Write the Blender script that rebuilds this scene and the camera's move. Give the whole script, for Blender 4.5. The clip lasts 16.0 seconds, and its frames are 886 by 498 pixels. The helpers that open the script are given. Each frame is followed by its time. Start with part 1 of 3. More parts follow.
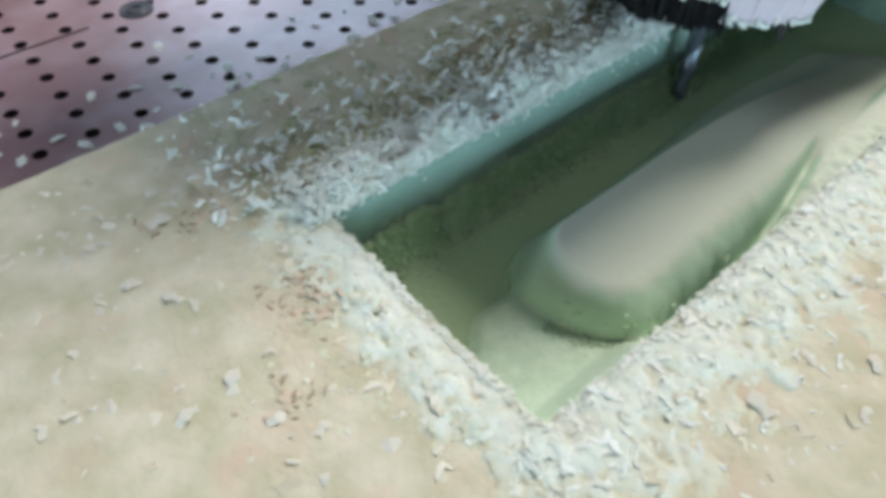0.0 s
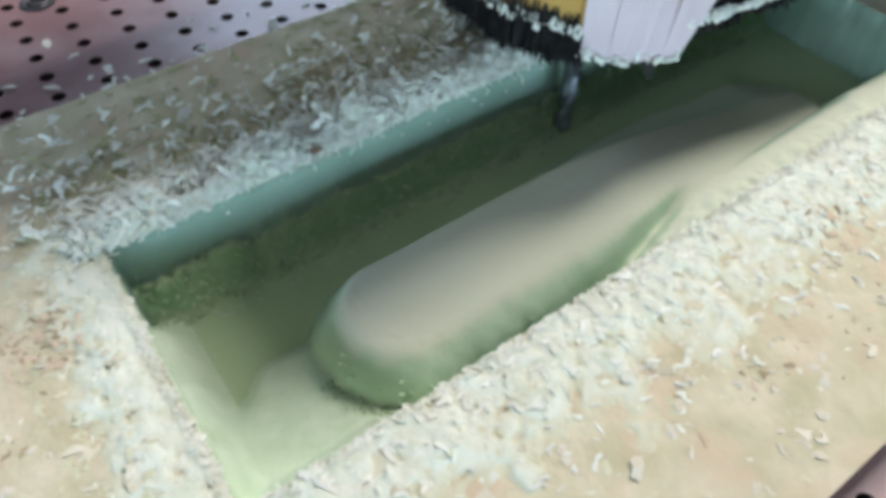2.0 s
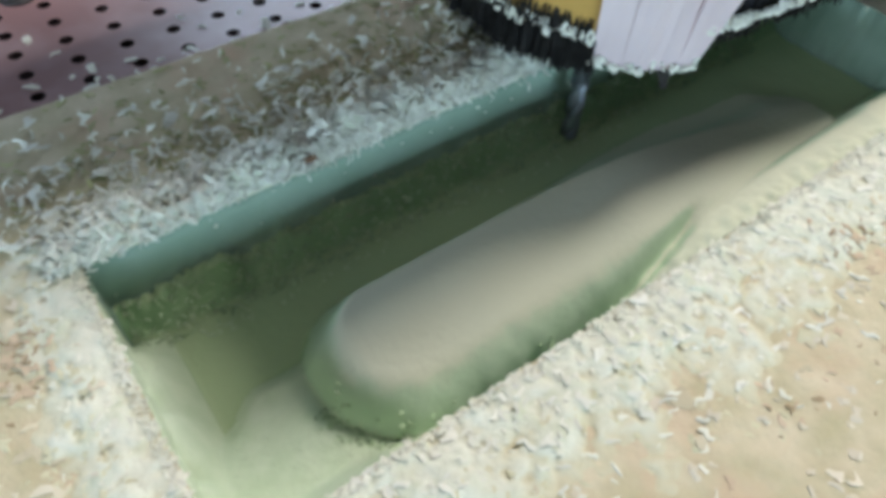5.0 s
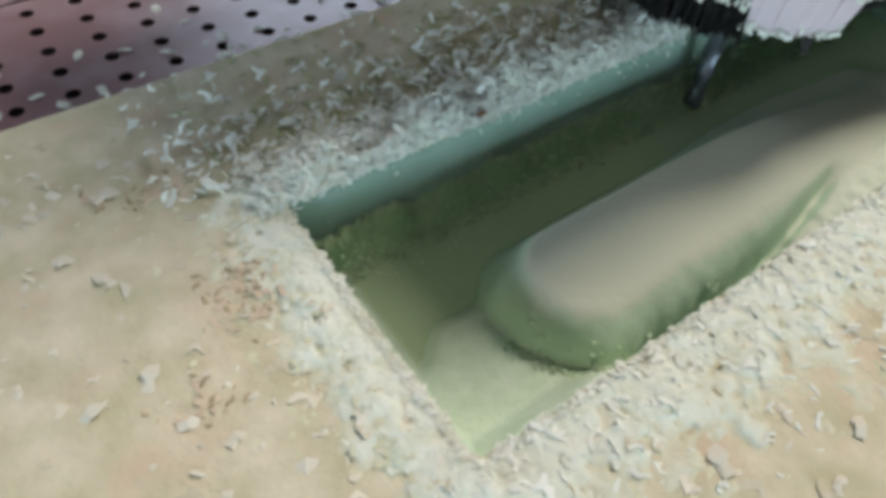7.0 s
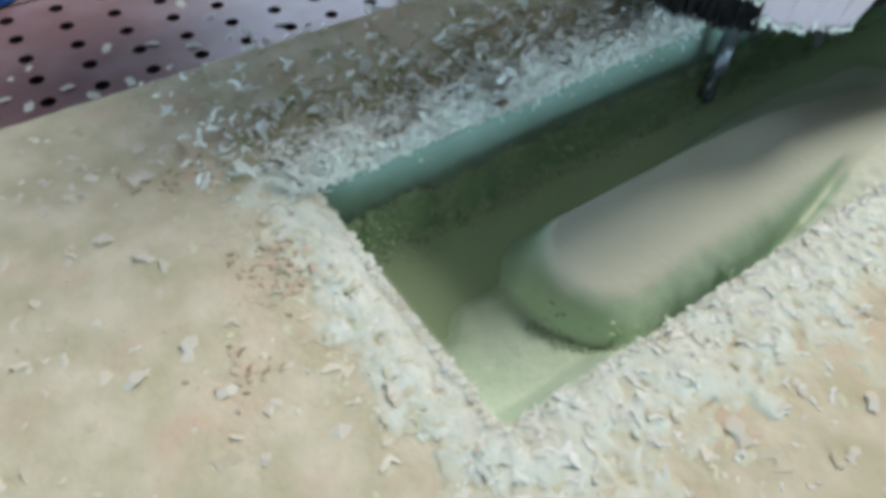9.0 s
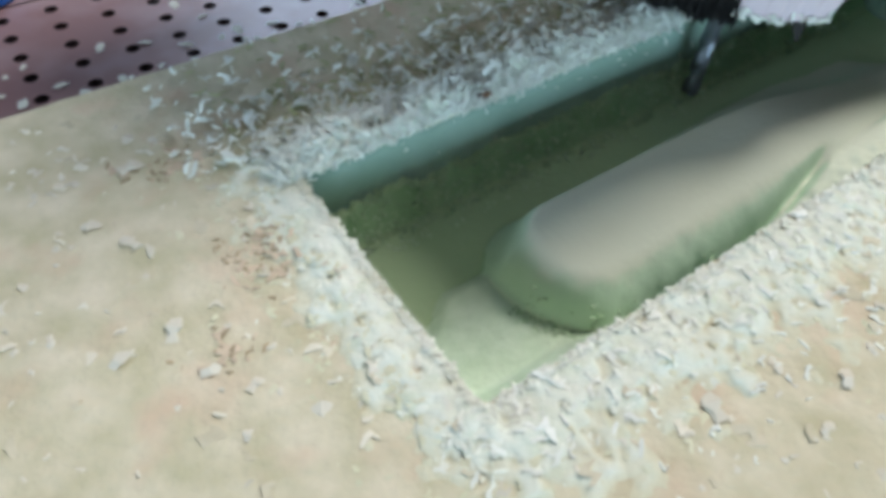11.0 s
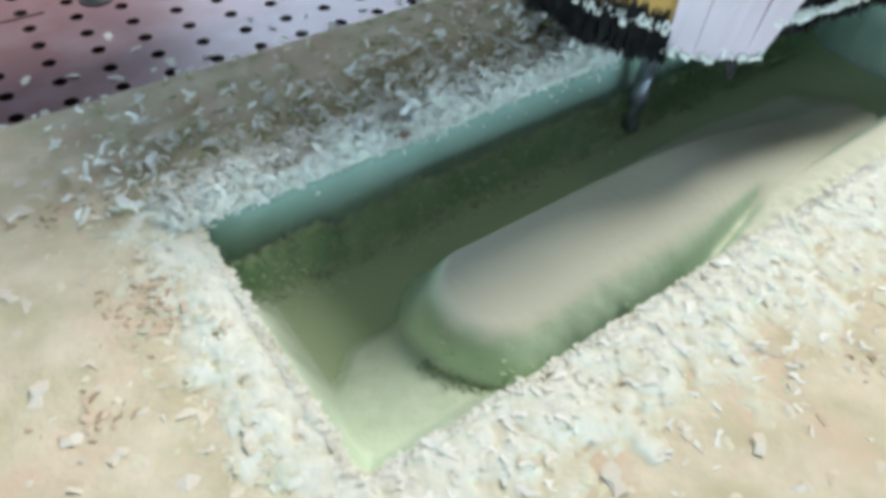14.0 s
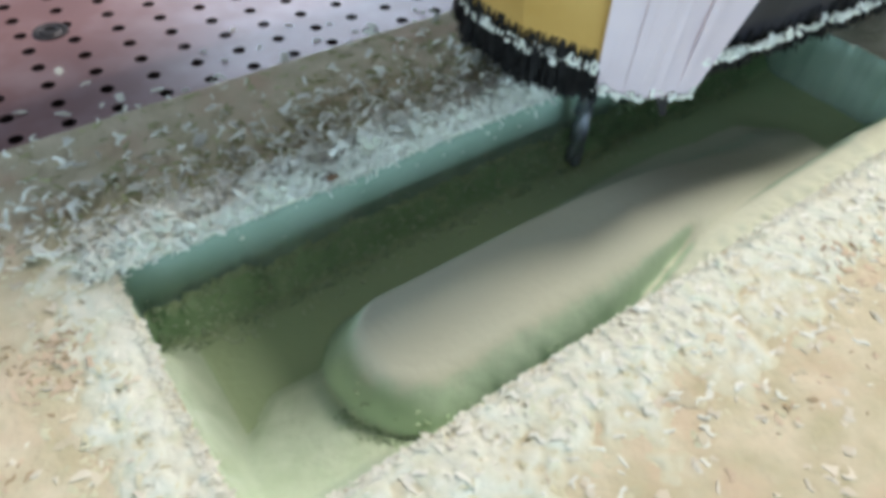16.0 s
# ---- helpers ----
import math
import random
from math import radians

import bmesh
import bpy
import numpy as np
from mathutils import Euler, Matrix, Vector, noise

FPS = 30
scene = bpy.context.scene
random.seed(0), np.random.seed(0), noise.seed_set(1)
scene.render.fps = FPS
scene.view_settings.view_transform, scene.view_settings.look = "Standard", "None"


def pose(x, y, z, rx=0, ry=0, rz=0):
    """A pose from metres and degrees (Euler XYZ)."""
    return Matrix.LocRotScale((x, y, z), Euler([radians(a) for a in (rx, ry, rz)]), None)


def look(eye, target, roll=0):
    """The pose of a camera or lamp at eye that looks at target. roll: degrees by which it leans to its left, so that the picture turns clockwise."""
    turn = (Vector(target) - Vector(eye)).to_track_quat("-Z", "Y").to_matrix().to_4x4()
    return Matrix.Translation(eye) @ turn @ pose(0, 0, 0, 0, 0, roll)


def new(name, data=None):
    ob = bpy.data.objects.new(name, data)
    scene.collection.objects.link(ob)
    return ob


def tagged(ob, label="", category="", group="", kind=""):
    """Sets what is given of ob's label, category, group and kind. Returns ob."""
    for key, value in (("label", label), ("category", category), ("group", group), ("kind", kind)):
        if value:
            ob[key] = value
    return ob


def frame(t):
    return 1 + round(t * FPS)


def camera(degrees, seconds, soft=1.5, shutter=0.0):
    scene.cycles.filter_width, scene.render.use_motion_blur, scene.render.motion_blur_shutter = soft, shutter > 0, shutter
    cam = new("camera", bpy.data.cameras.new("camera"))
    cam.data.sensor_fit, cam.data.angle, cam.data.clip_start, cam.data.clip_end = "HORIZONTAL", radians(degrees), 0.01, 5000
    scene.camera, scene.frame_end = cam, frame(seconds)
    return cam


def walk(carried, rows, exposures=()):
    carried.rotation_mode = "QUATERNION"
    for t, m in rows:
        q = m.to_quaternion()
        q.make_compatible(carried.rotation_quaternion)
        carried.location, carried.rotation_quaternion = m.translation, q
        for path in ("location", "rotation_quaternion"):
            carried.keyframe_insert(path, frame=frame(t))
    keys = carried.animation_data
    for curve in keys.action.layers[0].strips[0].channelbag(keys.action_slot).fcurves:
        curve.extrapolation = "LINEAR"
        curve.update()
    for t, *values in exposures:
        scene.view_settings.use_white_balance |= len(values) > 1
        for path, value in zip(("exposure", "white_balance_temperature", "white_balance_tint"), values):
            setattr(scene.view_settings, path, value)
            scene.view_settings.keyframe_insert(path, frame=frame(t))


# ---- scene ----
EXPOSURES = [
    (0.0, -0.10, 6360, 15.8), (2.0, -0.05, 6510, 16.3), (3.0, -0.07, 6760, 17.8), (5.5, -0.23, 6760, 16.2), (6.0, -0.37, 6860, 16.7), (7.0, -0.35, 6910, 17.7),
    (8.0, -0.32, 6510, 17.3), (9.0, -0.32, 6460, 16.8), (11.5, -0.14, 6360, 15.8), (13.0, -0.14, 6360, 15.8), (14.0, 0.01, 6510, 16.8), (15.0, -0.07, 6760, 17.8), (16.0, -0.09, 6810, 17.8),
]
cam = camera(65.41, 16.0, soft=4.6)
PATH = [
    (0, (-0.0714, -0.1536, 0.2498), (0.1512, 0.0915, -0.1248), 1.96),
    (0.5, (-0.0452, -0.1707, 0.2550), (0.1632, 0.0803, -0.1239), 1.58),
    (1, (-0.0181, -0.1828, 0.2535), (0.1784, 0.0705, -0.1302), 1.20),
    (1.5, (0.0021, -0.1879, 0.2544), (0.1966, 0.0665, -0.1296), 1.35),
    (2, (0.0271, -0.1880, 0.2532), (0.2205, 0.0674, -0.1307), 1.71),
    (2.5, (0.0554, -0.1816, 0.2516), (0.2414, 0.0748, -0.1352), 0.35),
    (3, (0.0644, -0.1748, 0.2532), (0.2541, 0.0794, -0.1333), 1.73),
    (5.5, (0.0062, -0.1700, 0.2432), (0.2081, 0.0803, -0.1397), 3.75),
    (6, (-0.0243, -0.1617, 0.2458), (0.1801, 0.0882, -0.1359), 4.36),
    (6.5, (-0.0345, -0.1547, 0.2435), (0.1674, 0.0955, -0.1395), 4.19),
    (7, (-0.0387, -0.1542, 0.2409), (0.1617, 0.0961, -0.1428), 4.39),
    (7.5, (-0.0432, -0.1613, 0.2412), (0.1571, 0.0913, -0.1410), 4.31),
    (8, (-0.0394, -0.1641, 0.2398), (0.1629, 0.0884, -0.1413), 4.48),
    (8.5, (-0.0506, -0.1605, 0.2400), (0.1532, 0.0915, -0.1407), 4.64),
    (9, (-0.0520, -0.1600, 0.2415), (0.1474, 0.0947, -0.1397), 4.32),
    (11.5, (-0.0516, -0.1763, 0.2387), (0.1508, 0.0842, -0.1371), 3.81),
    (12, (-0.0469, -0.1793, 0.2395), (0.1603, 0.0818, -0.1332), 4.47),
    (12.5, (-0.0367, -0.1767, 0.2374), (0.1772, 0.0873, -0.1294), 4.88),
    (13, (-0.0299, -0.1726, 0.2373), (0.1828, 0.0919, -0.1298), 4.67),
    (13.5, (-0.0186, -0.1728, 0.2368), (0.1946, 0.0934, -0.1288), 4.49),
    (14, (-0.0151, -0.1762, 0.2379), (0.1962, 0.0896, -0.1291), 4.28),
    (14.5, (-0.0030, -0.1803, 0.2404), (0.2072, 0.0876, -0.1257), 3.75),
    (15, (0.0027, -0.1837, 0.2431), (0.2126, 0.0852, -0.1224), 3.46),
    (15.5, (0.0089, -0.1850, 0.2450), (0.2192, 0.0846, -0.1199), 3.52),
    (16, (0.0168, -0.1844, 0.2475), (0.2295, 0.0862, -0.1152), 3.56),
]
walk(cam, [(t, look(eye, target, roll)) for t, eye, target, roll in PATH], EXPOSURES)

# ---- world and large lights ----
world = bpy.data.worlds.new("world")
scene.world = world
world.use_nodes = True
wbg = world.node_tree.nodes["Background"]
wsky = world.node_tree.nodes.new("ShaderNodeTexSky")
wsky.sky_type, wsky.sun_disc = "NISHITA", False
wsky.sun_elevation, wsky.sun_rotation = radians(40), radians(40)
world.node_tree.links.new(wsky.outputs[0], wbg.inputs[0])
wbg.inputs[1].default_value = 0.1
scene.view_settings.exposure = 0.0


def area(name, eye, target, w, h, power, colour):
    d = bpy.data.lights.new(name, "AREA")
    d.shape, d.size, d.size_y, d.energy, d.color = "RECTANGLE", w, h, power, colour
    ob = new(name, d)
    ob.matrix_world = look(eye, target)
    return ob


LAMP = (1.55, 0.17, 1.95)
WIN = (1.35, 2.45, 1.3)
WIN_S = (-0.4, -2.5, 0.32)
FILL_W = (-2.5, 0.35, 0.40)
area("tube_light_lamp", LAMP, (0.15, -0.02, 0.05), 0.36, 0.5, 62, (1.0, 0.99, 0.94))
# weak fill added overhead to lift the darkest tones, no known fitting
area("overhead_fill_lamp", (-0.9, -1.1, 1.95), (0.1, 0, 0.05), 1.2, 0.4, 2.2, (1.0, 0.99, 0.94))
area("daylight_fill", (WIN[0], WIN[1] - 0.12, WIN[2]), (0.1, 0, 0.05), 1.3, 0.9, 33, (0.62, 0.80, 1.0))

area("daylight_fill", (WIN_S[0], WIN_S[1] + 0.12, WIN_S[2]), (0.1, 0, 0.05), 1.5, 0.36, 52, (0.52, 0.79, 0.99))
# low bluish fill from the west, added to brighten the far chips
area("daylight_fill", (FILL_W[0] + 0.12, FILL_W[1], FILL_W[2]), (0.1, 0.06, 0.05), 1.3, 0.34, 33, (0.56, 0.80, 0.97))

# ---- materials ----
def mat(name, c1, c2, rough=0.8, scale=30.0, bump=0.0, bscale=200.0, spec=0.3, metal=0.0, c3=None, s3=6.0, island=0.0, coat=0.0, k3=(0.55, 0.7)):
    m = bpy.data.materials.new(name)
    m.use_nodes = True
    nt = m.node_tree
    n, l = nt.nodes, nt.links
    b = n["Principled BSDF"]
    b.inputs["Roughness"].default_value = rough
    b.inputs["Metallic"].default_value = metal
    b.inputs["Specular IOR Level"].default_value = spec
    b.inputs["Coat Weight"].default_value = coat
    b.inputs["Coat Roughness"].default_value = 0.25
    tc = n.new("ShaderNodeTexCoord")
    t1 = n.new("ShaderNodeTexNoise")
    t1.inputs["Scale"].default_value, t1.inputs["Detail"].default_value = scale, 5
    l.new(tc.outputs["Object"], t1.inputs["Vector"])
    r = n.new("ShaderNodeValToRGB")
    r.color_ramp.elements[0].position, r.color_ramp.elements[1].position = 0.32, 0.68
    r.color_ramp.elements[0].color, r.color_ramp.elements[1].color = (*c1, 1), (*c2, 1)
    l.new(t1.outputs["Fac"], r.inputs["Fac"])
    out = r.outputs["Color"]
    if c3:
        t3 = n.new("ShaderNodeTexNoise")
        t3.inputs["Scale"].default_value, t3.inputs["Detail"].default_value = s3, 3
        l.new(tc.outputs["Object"], t3.inputs["Vector"])
        r3 = n.new("ShaderNodeValToRGB")
        r3.color_ramp.elements[0].position, r3.color_ramp.elements[1].position = k3
        l.new(t3.outputs["Fac"], r3.inputs["Fac"])
        mx = n.new("ShaderNodeMixRGB")
        mx.inputs["Color2"].default_value = (*c3, 1)
        l.new(r3.outputs["Color"], mx.inputs["Fac"])
        l.new(out, mx.inputs["Color1"])
        out = mx.outputs["Color"]
    if island:
        g = n.new("ShaderNodeNewGeometry")
        mr = n.new("ShaderNodeMapRange")
        mr.inputs["To Min"].default_value, mr.inputs["To Max"].default_value = 1 - island, 1 + island
        l.new(g.outputs["Random Per Island"], mr.inputs["Value"])
        hs = n.new("ShaderNodeHueSaturation")
        l.new(mr.outputs[0], hs.inputs["Value"])
        l.new(out, hs.inputs["Color"])
        out = hs.outputs["Color"]
    l.new(out, b.inputs["Base Color"])
    if bump:
        t2 = n.new("ShaderNodeTexNoise")
        t2.inputs["Scale"].default_value, t2.inputs["Detail"].default_value = bscale, 4
        l.new(tc.outputs["Object"], t2.inputs["Vector"])
        bp = n.new("ShaderNodeBump")
        bp.inputs["Strength"].default_value, bp.inputs["Distance"].default_value = bump, 0.002
        l.new(t2.outputs["Fac"], bp.inputs["Height"])
        l.new(bp.outputs[0], b.inputs["Normal"])
    return m


M_TOP = mat("board_skin", (0.52, 0.49, 0.32), (0.70, 0.64, 0.48), 0.85, 60, 0.5, 260, 0.2, c3=(0.64, 0.49, 0.35), s3=34, k3=(0.52, 0.78))


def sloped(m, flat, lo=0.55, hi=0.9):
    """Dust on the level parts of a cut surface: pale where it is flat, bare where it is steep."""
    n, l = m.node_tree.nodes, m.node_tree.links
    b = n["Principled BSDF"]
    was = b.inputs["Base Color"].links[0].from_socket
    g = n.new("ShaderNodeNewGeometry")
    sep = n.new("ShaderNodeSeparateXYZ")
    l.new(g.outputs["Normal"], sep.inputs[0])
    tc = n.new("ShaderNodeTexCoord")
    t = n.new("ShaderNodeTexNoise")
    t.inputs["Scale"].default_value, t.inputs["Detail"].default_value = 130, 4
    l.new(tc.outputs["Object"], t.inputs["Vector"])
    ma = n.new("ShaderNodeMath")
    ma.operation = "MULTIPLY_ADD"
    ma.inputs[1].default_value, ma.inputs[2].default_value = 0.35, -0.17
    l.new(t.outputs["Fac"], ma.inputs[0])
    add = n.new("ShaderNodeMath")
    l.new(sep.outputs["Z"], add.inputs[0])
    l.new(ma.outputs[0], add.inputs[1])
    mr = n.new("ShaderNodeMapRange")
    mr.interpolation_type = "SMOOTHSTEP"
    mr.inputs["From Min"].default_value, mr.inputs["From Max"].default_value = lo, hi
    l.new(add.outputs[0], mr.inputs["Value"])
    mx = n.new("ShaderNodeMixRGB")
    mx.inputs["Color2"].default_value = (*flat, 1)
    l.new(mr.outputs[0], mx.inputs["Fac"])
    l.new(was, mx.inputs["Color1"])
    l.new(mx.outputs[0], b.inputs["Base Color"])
    return m


M_CUT = mat("board_cut_green", (0.24, 0.355, 0.27), (0.30, 0.415, 0.33), 0.8, 45, 0.2, 300, 0.2)
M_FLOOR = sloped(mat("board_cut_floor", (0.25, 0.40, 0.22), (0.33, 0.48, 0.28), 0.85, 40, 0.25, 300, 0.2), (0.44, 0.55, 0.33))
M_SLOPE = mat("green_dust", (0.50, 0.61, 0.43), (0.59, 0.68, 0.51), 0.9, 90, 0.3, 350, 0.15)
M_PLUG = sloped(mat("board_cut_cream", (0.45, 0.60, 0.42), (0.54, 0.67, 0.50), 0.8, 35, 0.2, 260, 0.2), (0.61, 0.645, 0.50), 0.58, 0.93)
M_CHIP = mat("wood_chip_pale", (0.76, 0.78, 0.68), (0.85, 0.86, 0.79), 0.85, 90, 0.0, 200, 0.2, island=0.1)


def thin(m, share):
    """Thin wood lets some light through."""
    n, l = m.node_tree.nodes, m.node_tree.links
    b, o = n["Principled BSDF"], n["Material Output"]
    t = n.new("ShaderNodeBsdfTranslucent")
    mx = n.new("ShaderNodeMixShader")
    mx.inputs[0].default_value = share
    l.new(b.inputs["Base Color"].links[0].from_socket, t.inputs["Color"])
    l.new(b.outputs[0], mx.inputs[1])
    l.new(t.outputs[0], mx.inputs[2])
    l.new(mx.outputs[0], o.inputs["Surface"])


thin(M_CHIP, 0.08)
M_BARK = mat("bark_brown", (0.12, 0.07, 0.045), (0.22, 0.13, 0.08), 0.9, 300)
M_GCHIP = mat("green_fibre", (0.32, 0.44, 0.27), (0.46, 0.57, 0.38), 0.9, 90, island=0.15)
M_SHAV = mat("wood_shaving_cream", (0.64, 0.60, 0.47), (0.75, 0.71, 0.60), 0.85, 90, island=0.12)
M_FLAT = mat("wood_shaving_flat", (0.56, 0.51, 0.36), (0.70, 0.65, 0.50), 0.85, 70, 0.3, 260, island=0.07)
M_BAND = mat("wood_chip_dusty", (0.73, 0.75, 0.63), (0.82, 0.83, 0.73), 0.9, 90, island=0.08)
thin(M_BAND, 0.08)
# olive of the far board in shade, put into the litter's colour
M_SHADE_LITTER = mat("fibre_shade_olive", (0.40, 0.43, 0.22), (0.55, 0.56, 0.34), 0.9, 60, island=0.2)
M_RUST = mat("rust_stained_fibre", (0.59, 0.48, 0.34), (0.67, 0.55, 0.41), 0.9, 60, island=0.1)
M_FLECK = mat("fleck_brown", (0.35, 0.27, 0.17), (0.48, 0.39, 0.26), 0.9, 60, island=0.15)
M_DUST = mat("wood_dust_pale", (0.66, 0.70, 0.58), (0.74, 0.77, 0.67), 0.9, 150, 0.4, 300, 0.15, c3=(0.60, 0.65, 0.50), s3=110, k3=(0.54, 0.74))
M_MARGIN = mat("wood_dust_yellowish", (0.60, 0.60, 0.42), (0.69, 0.67, 0.50), 0.9, 90, 0.3, 300, 0.15, island=0.06)


def thinning(m, under, z0, z1):
    """Where the dust lies thin, the board's colour shows through it."""
    n, l = m.node_tree.nodes, m.node_tree.links
    b = n["Principled BSDF"]
    was = b.inputs["Base Color"].links[0].from_socket
    g = n.new("ShaderNodeNewGeometry")
    sep = n.new("ShaderNodeSeparateXYZ")
    l.new(g.outputs["Position"], sep.inputs[0])
    mr = n.new("ShaderNodeMapRange")
    mr.interpolation_type = "SMOOTHSTEP"
    mr.inputs["From Min"].default_value, mr.inputs["From Max"].default_value = z0, z1
    l.new(sep.outputs["Z"], mr.inputs["Value"])
    mx = n.new("ShaderNodeMixRGB")
    mx.inputs["Color1"].default_value = (*under, 1)
    l.new(mr.outputs[0], mx.inputs["Fac"])
    l.new(was, mx.inputs["Color2"])
    l.new(mx.outputs[0], b.inputs["Base Color"])


thinning(M_DUST, (0.63, 0.60, 0.43), 0.0497, 0.0517)
M_BED = mat("bed_phenolic", (0.235, 0.135, 0.138), (0.285, 0.168, 0.17), 0.34, 14, 0.08, 90, 0.5, c3=(0.40, 0.30, 0.315), s3=22, k3=(0.45, 0.85))
# near black: shade inside the holes put into the colour; also the dark joint
M_HOLE = mat("hole_shade_and_joint", (0.02, 0.012, 0.012), (0.03, 0.018, 0.018), 0.8)
M_BLACK = mat("hood_black", (0.012, 0.012, 0.018), (0.025, 0.025, 0.034), 0.45, 30)
M_BRIS = mat("bristle_black", (0.010, 0.010, 0.010), (0.03, 0.028, 0.026), 0.7, 200, island=0.3)
M_YEL = mat("hood_yellow", (0.50, 0.30, 0.08), (0.62, 0.40, 0.13), 0.5, 25, c3=(0.58, 0.45, 0.24), s3=12)
M_PINK = mat("hood_white", (0.62, 0.52, 0.54), (0.72, 0.62, 0.64), 0.5, 18)
M_STEEL = mat("tool_steel", (0.16, 0.18, 0.20), (0.28, 0.30, 0.33), 0.32, 80, metal=0.9, spec=0.5)
M_BOLT = mat("bolt_steel", (0.04, 0.04, 0.045), (0.09, 0.085, 0.085), 0.5, 90, metal=0.6)
M_WALL = mat("wall_paint", (0.15, 0.15, 0.16), (0.19, 0.19, 0.20), 0.9, 2)
M_FLOORC = mat("concrete", (0.12, 0.12, 0.115), (0.17, 0.165, 0.16), 0.85, 3)
M_BLUE = mat("plastic_blue", (0.02, 0.10, 0.42), (0.03, 0.14, 0.5), 0.45, 20)


def mesh_ob(name, v, f, material, parent=None, label="", smooth=False):
    me = bpy.data.meshes.new(name)
    me.from_pydata([tuple(p) for p in v], [], [tuple(q) for q in f])
    for m in material if isinstance(material, (list, tuple)) else [material]:
        me.materials.append(m)
    if smooth:
        me.shade_smooth()
    ob = new(name, me)
    if parent:
        ob.parent = parent
    if label:
        ob["label"] = label
    return ob


def part(name, bm, material, parent=None, label=""):
    me = bpy.data.meshes.new(name)
    bm.to_mesh(me)
    bm.free()
    me.materials.append(material)
    ob = new(name, me)
    if parent:
        ob.parent = parent
    if label:
        ob["label"] = label
    return ob


def box(x0, y0, z0, x1, y1, z1, bevel=0.0):
    bm = bmesh.new()
    bmesh.ops.create_cube(bm, size=1, matrix=Matrix.Translation(((x0 + x1) / 2, (y0 + y1) / 2, (z0 + z1) / 2)) @ Matrix.Diagonal((x1 - x0, y1 - y0, z1 - z0, 1)))
    if bevel:
        bmesh.ops.bevel(bm, geom=bm.edges[:], offset=bevel, segments=2, affect="EDGES")
    return bm


def smooth01(a, b, x):
    t = np.clip((x - a) / (b - a), 0, 1)
    return t * t * (3 - 2 * t)


# value noise on a plane, for uneven surfaces
_tab = np.random.RandomState(5).rand(256, 256)


def vnoise(x, y, s):
    x, y = np.asarray(x) / s + 1000.3, np.asarray(y) / s + 1000.7
    i, j = np.floor(x).astype(int), np.floor(y).astype(int)
    u, v = x - i, y - j
    u, v = u * u * (3 - 2 * u), v * v * (3 - 2 * v)
    g = lambda a, b: _tab[a % 256, b % 256]
    return (g(i, j) * (1 - u) + g(i + 1, j) * u) * (1 - v) + (g(i, j + 1) * (1 - u) + g(i + 1, j + 1) * u) * v


# ---- workshop shell ----
def plain(name, b, m, label, cat):
    return tagged(part(name, b, m), label, cat, kind="structure")


R0, R1, RZ0, RZ1 = -2.6, 2.6, -0.85, 2.1
plain("floor", box(R0, R0, RZ0 - 0.1, R1, R1, RZ0), M_FLOORC, "grey concrete workshop floor", "floor")
plain("ceiling", box(R0, R0, RZ1, R1, R1, RZ1 + 0.1), M_WALL, "plain painted workshop ceiling", "ceiling")
plain("wall_east", box(R1, R0, RZ0, R1 + 0.1, R1, RZ1), M_WALL, "plain painted workshop wall", "wall")


def window_wall(name, along, z, w, h, depth, turn=0):
    a0, a1, c0, c1 = along - w / 2, along + w / 2, z - h / 2, z + h / 2
    bm = bmesh.new()
    for a in ((R0, RZ0, a0, RZ1), (a1, RZ0, R1, RZ1), (a0, RZ0, a1, c0), (a0, c1, a1, RZ1)):
        bmesh.ops.create_cube(bm, size=1, matrix=pose(0, 0, 0, 0, 0, turn) @ Matrix.Translation(((a[0] + a[2]) / 2, depth, (a[1] + a[3]) / 2)) @ Matrix.Diagonal((a[2] - a[0], 0.1, a[3] - a[1], 1)))
    plain(name, bm, M_WALL, "plain painted workshop wall with window opening", "wall")


window_wall("wall_north", WIN[0], WIN[2], 1.4, 1.0, R1 + 0.05)
window_wall("wall_south", WIN_S[0], WIN_S[2], 1.6, 0.7, R0 - 0.05)
# this opening only goes with the added west fill, no window is known here
window_wall("wall_west", FILL_W[1], FILL_W[2], 1.4, 0.7, R1 + 0.05, 90)

# ---- perforated machine bed ----
PX, PY, HX, HY, HR = 0.0286, 0.0227, 0.0685, 0.2225, 0.0042
bed = tagged(new("machine_bed"), "reddish brown perforated vacuum bed of a router", "machine bed", kind="structure")
K = 16
ang = np.arange(K) * 2 * math.pi / K
sq = np.stack([np.cos(ang), np.sin(ang)], 1)
sq = sq / np.abs(sq).max(1, keepdims=True) * (PX / 2, PY / 2)
ci = np.stack([np.cos(ang), np.sin(ang)], 1) * HR
tv = np.concatenate([np.c_[sq, np.zeros(K)], np.c_[ci, np.zeros(K)], np.c_[ci, np.full(K, -0.012)]])
tf, ti = [], []
for k in range(K):
    k2 = (k + 1) % K
    tf += [(k, k2, K + k2, K + k), (K + k, K + k2, 2 * K + k2, 2 * K + k)]
    ti += [0, 1]
tf = np.array(tf)
vs, fs, mi = [], [], []
ncell = 0
IX0, IX1, IY0, IY1 = -24, 34, -24, 14
for i in range(IX0, IX1 + 1):
    for j in range(IY0, IY1 + 1):
        cx, cy = HX + i * PX, HY + j * PY
        vs.append(tv + (cx, cy, 0))
        fs.append(tf + ncell * 3 * K)
        mi += ti
        ncell += 1
bx0, bx1 = HX + (IX0 - 0.5) * PX, HX + (IX1 + 0.5) * PX
by0, by1 = HY + (IY0 - 0.5) * PY, HY + (IY1 + 0.5) * PY
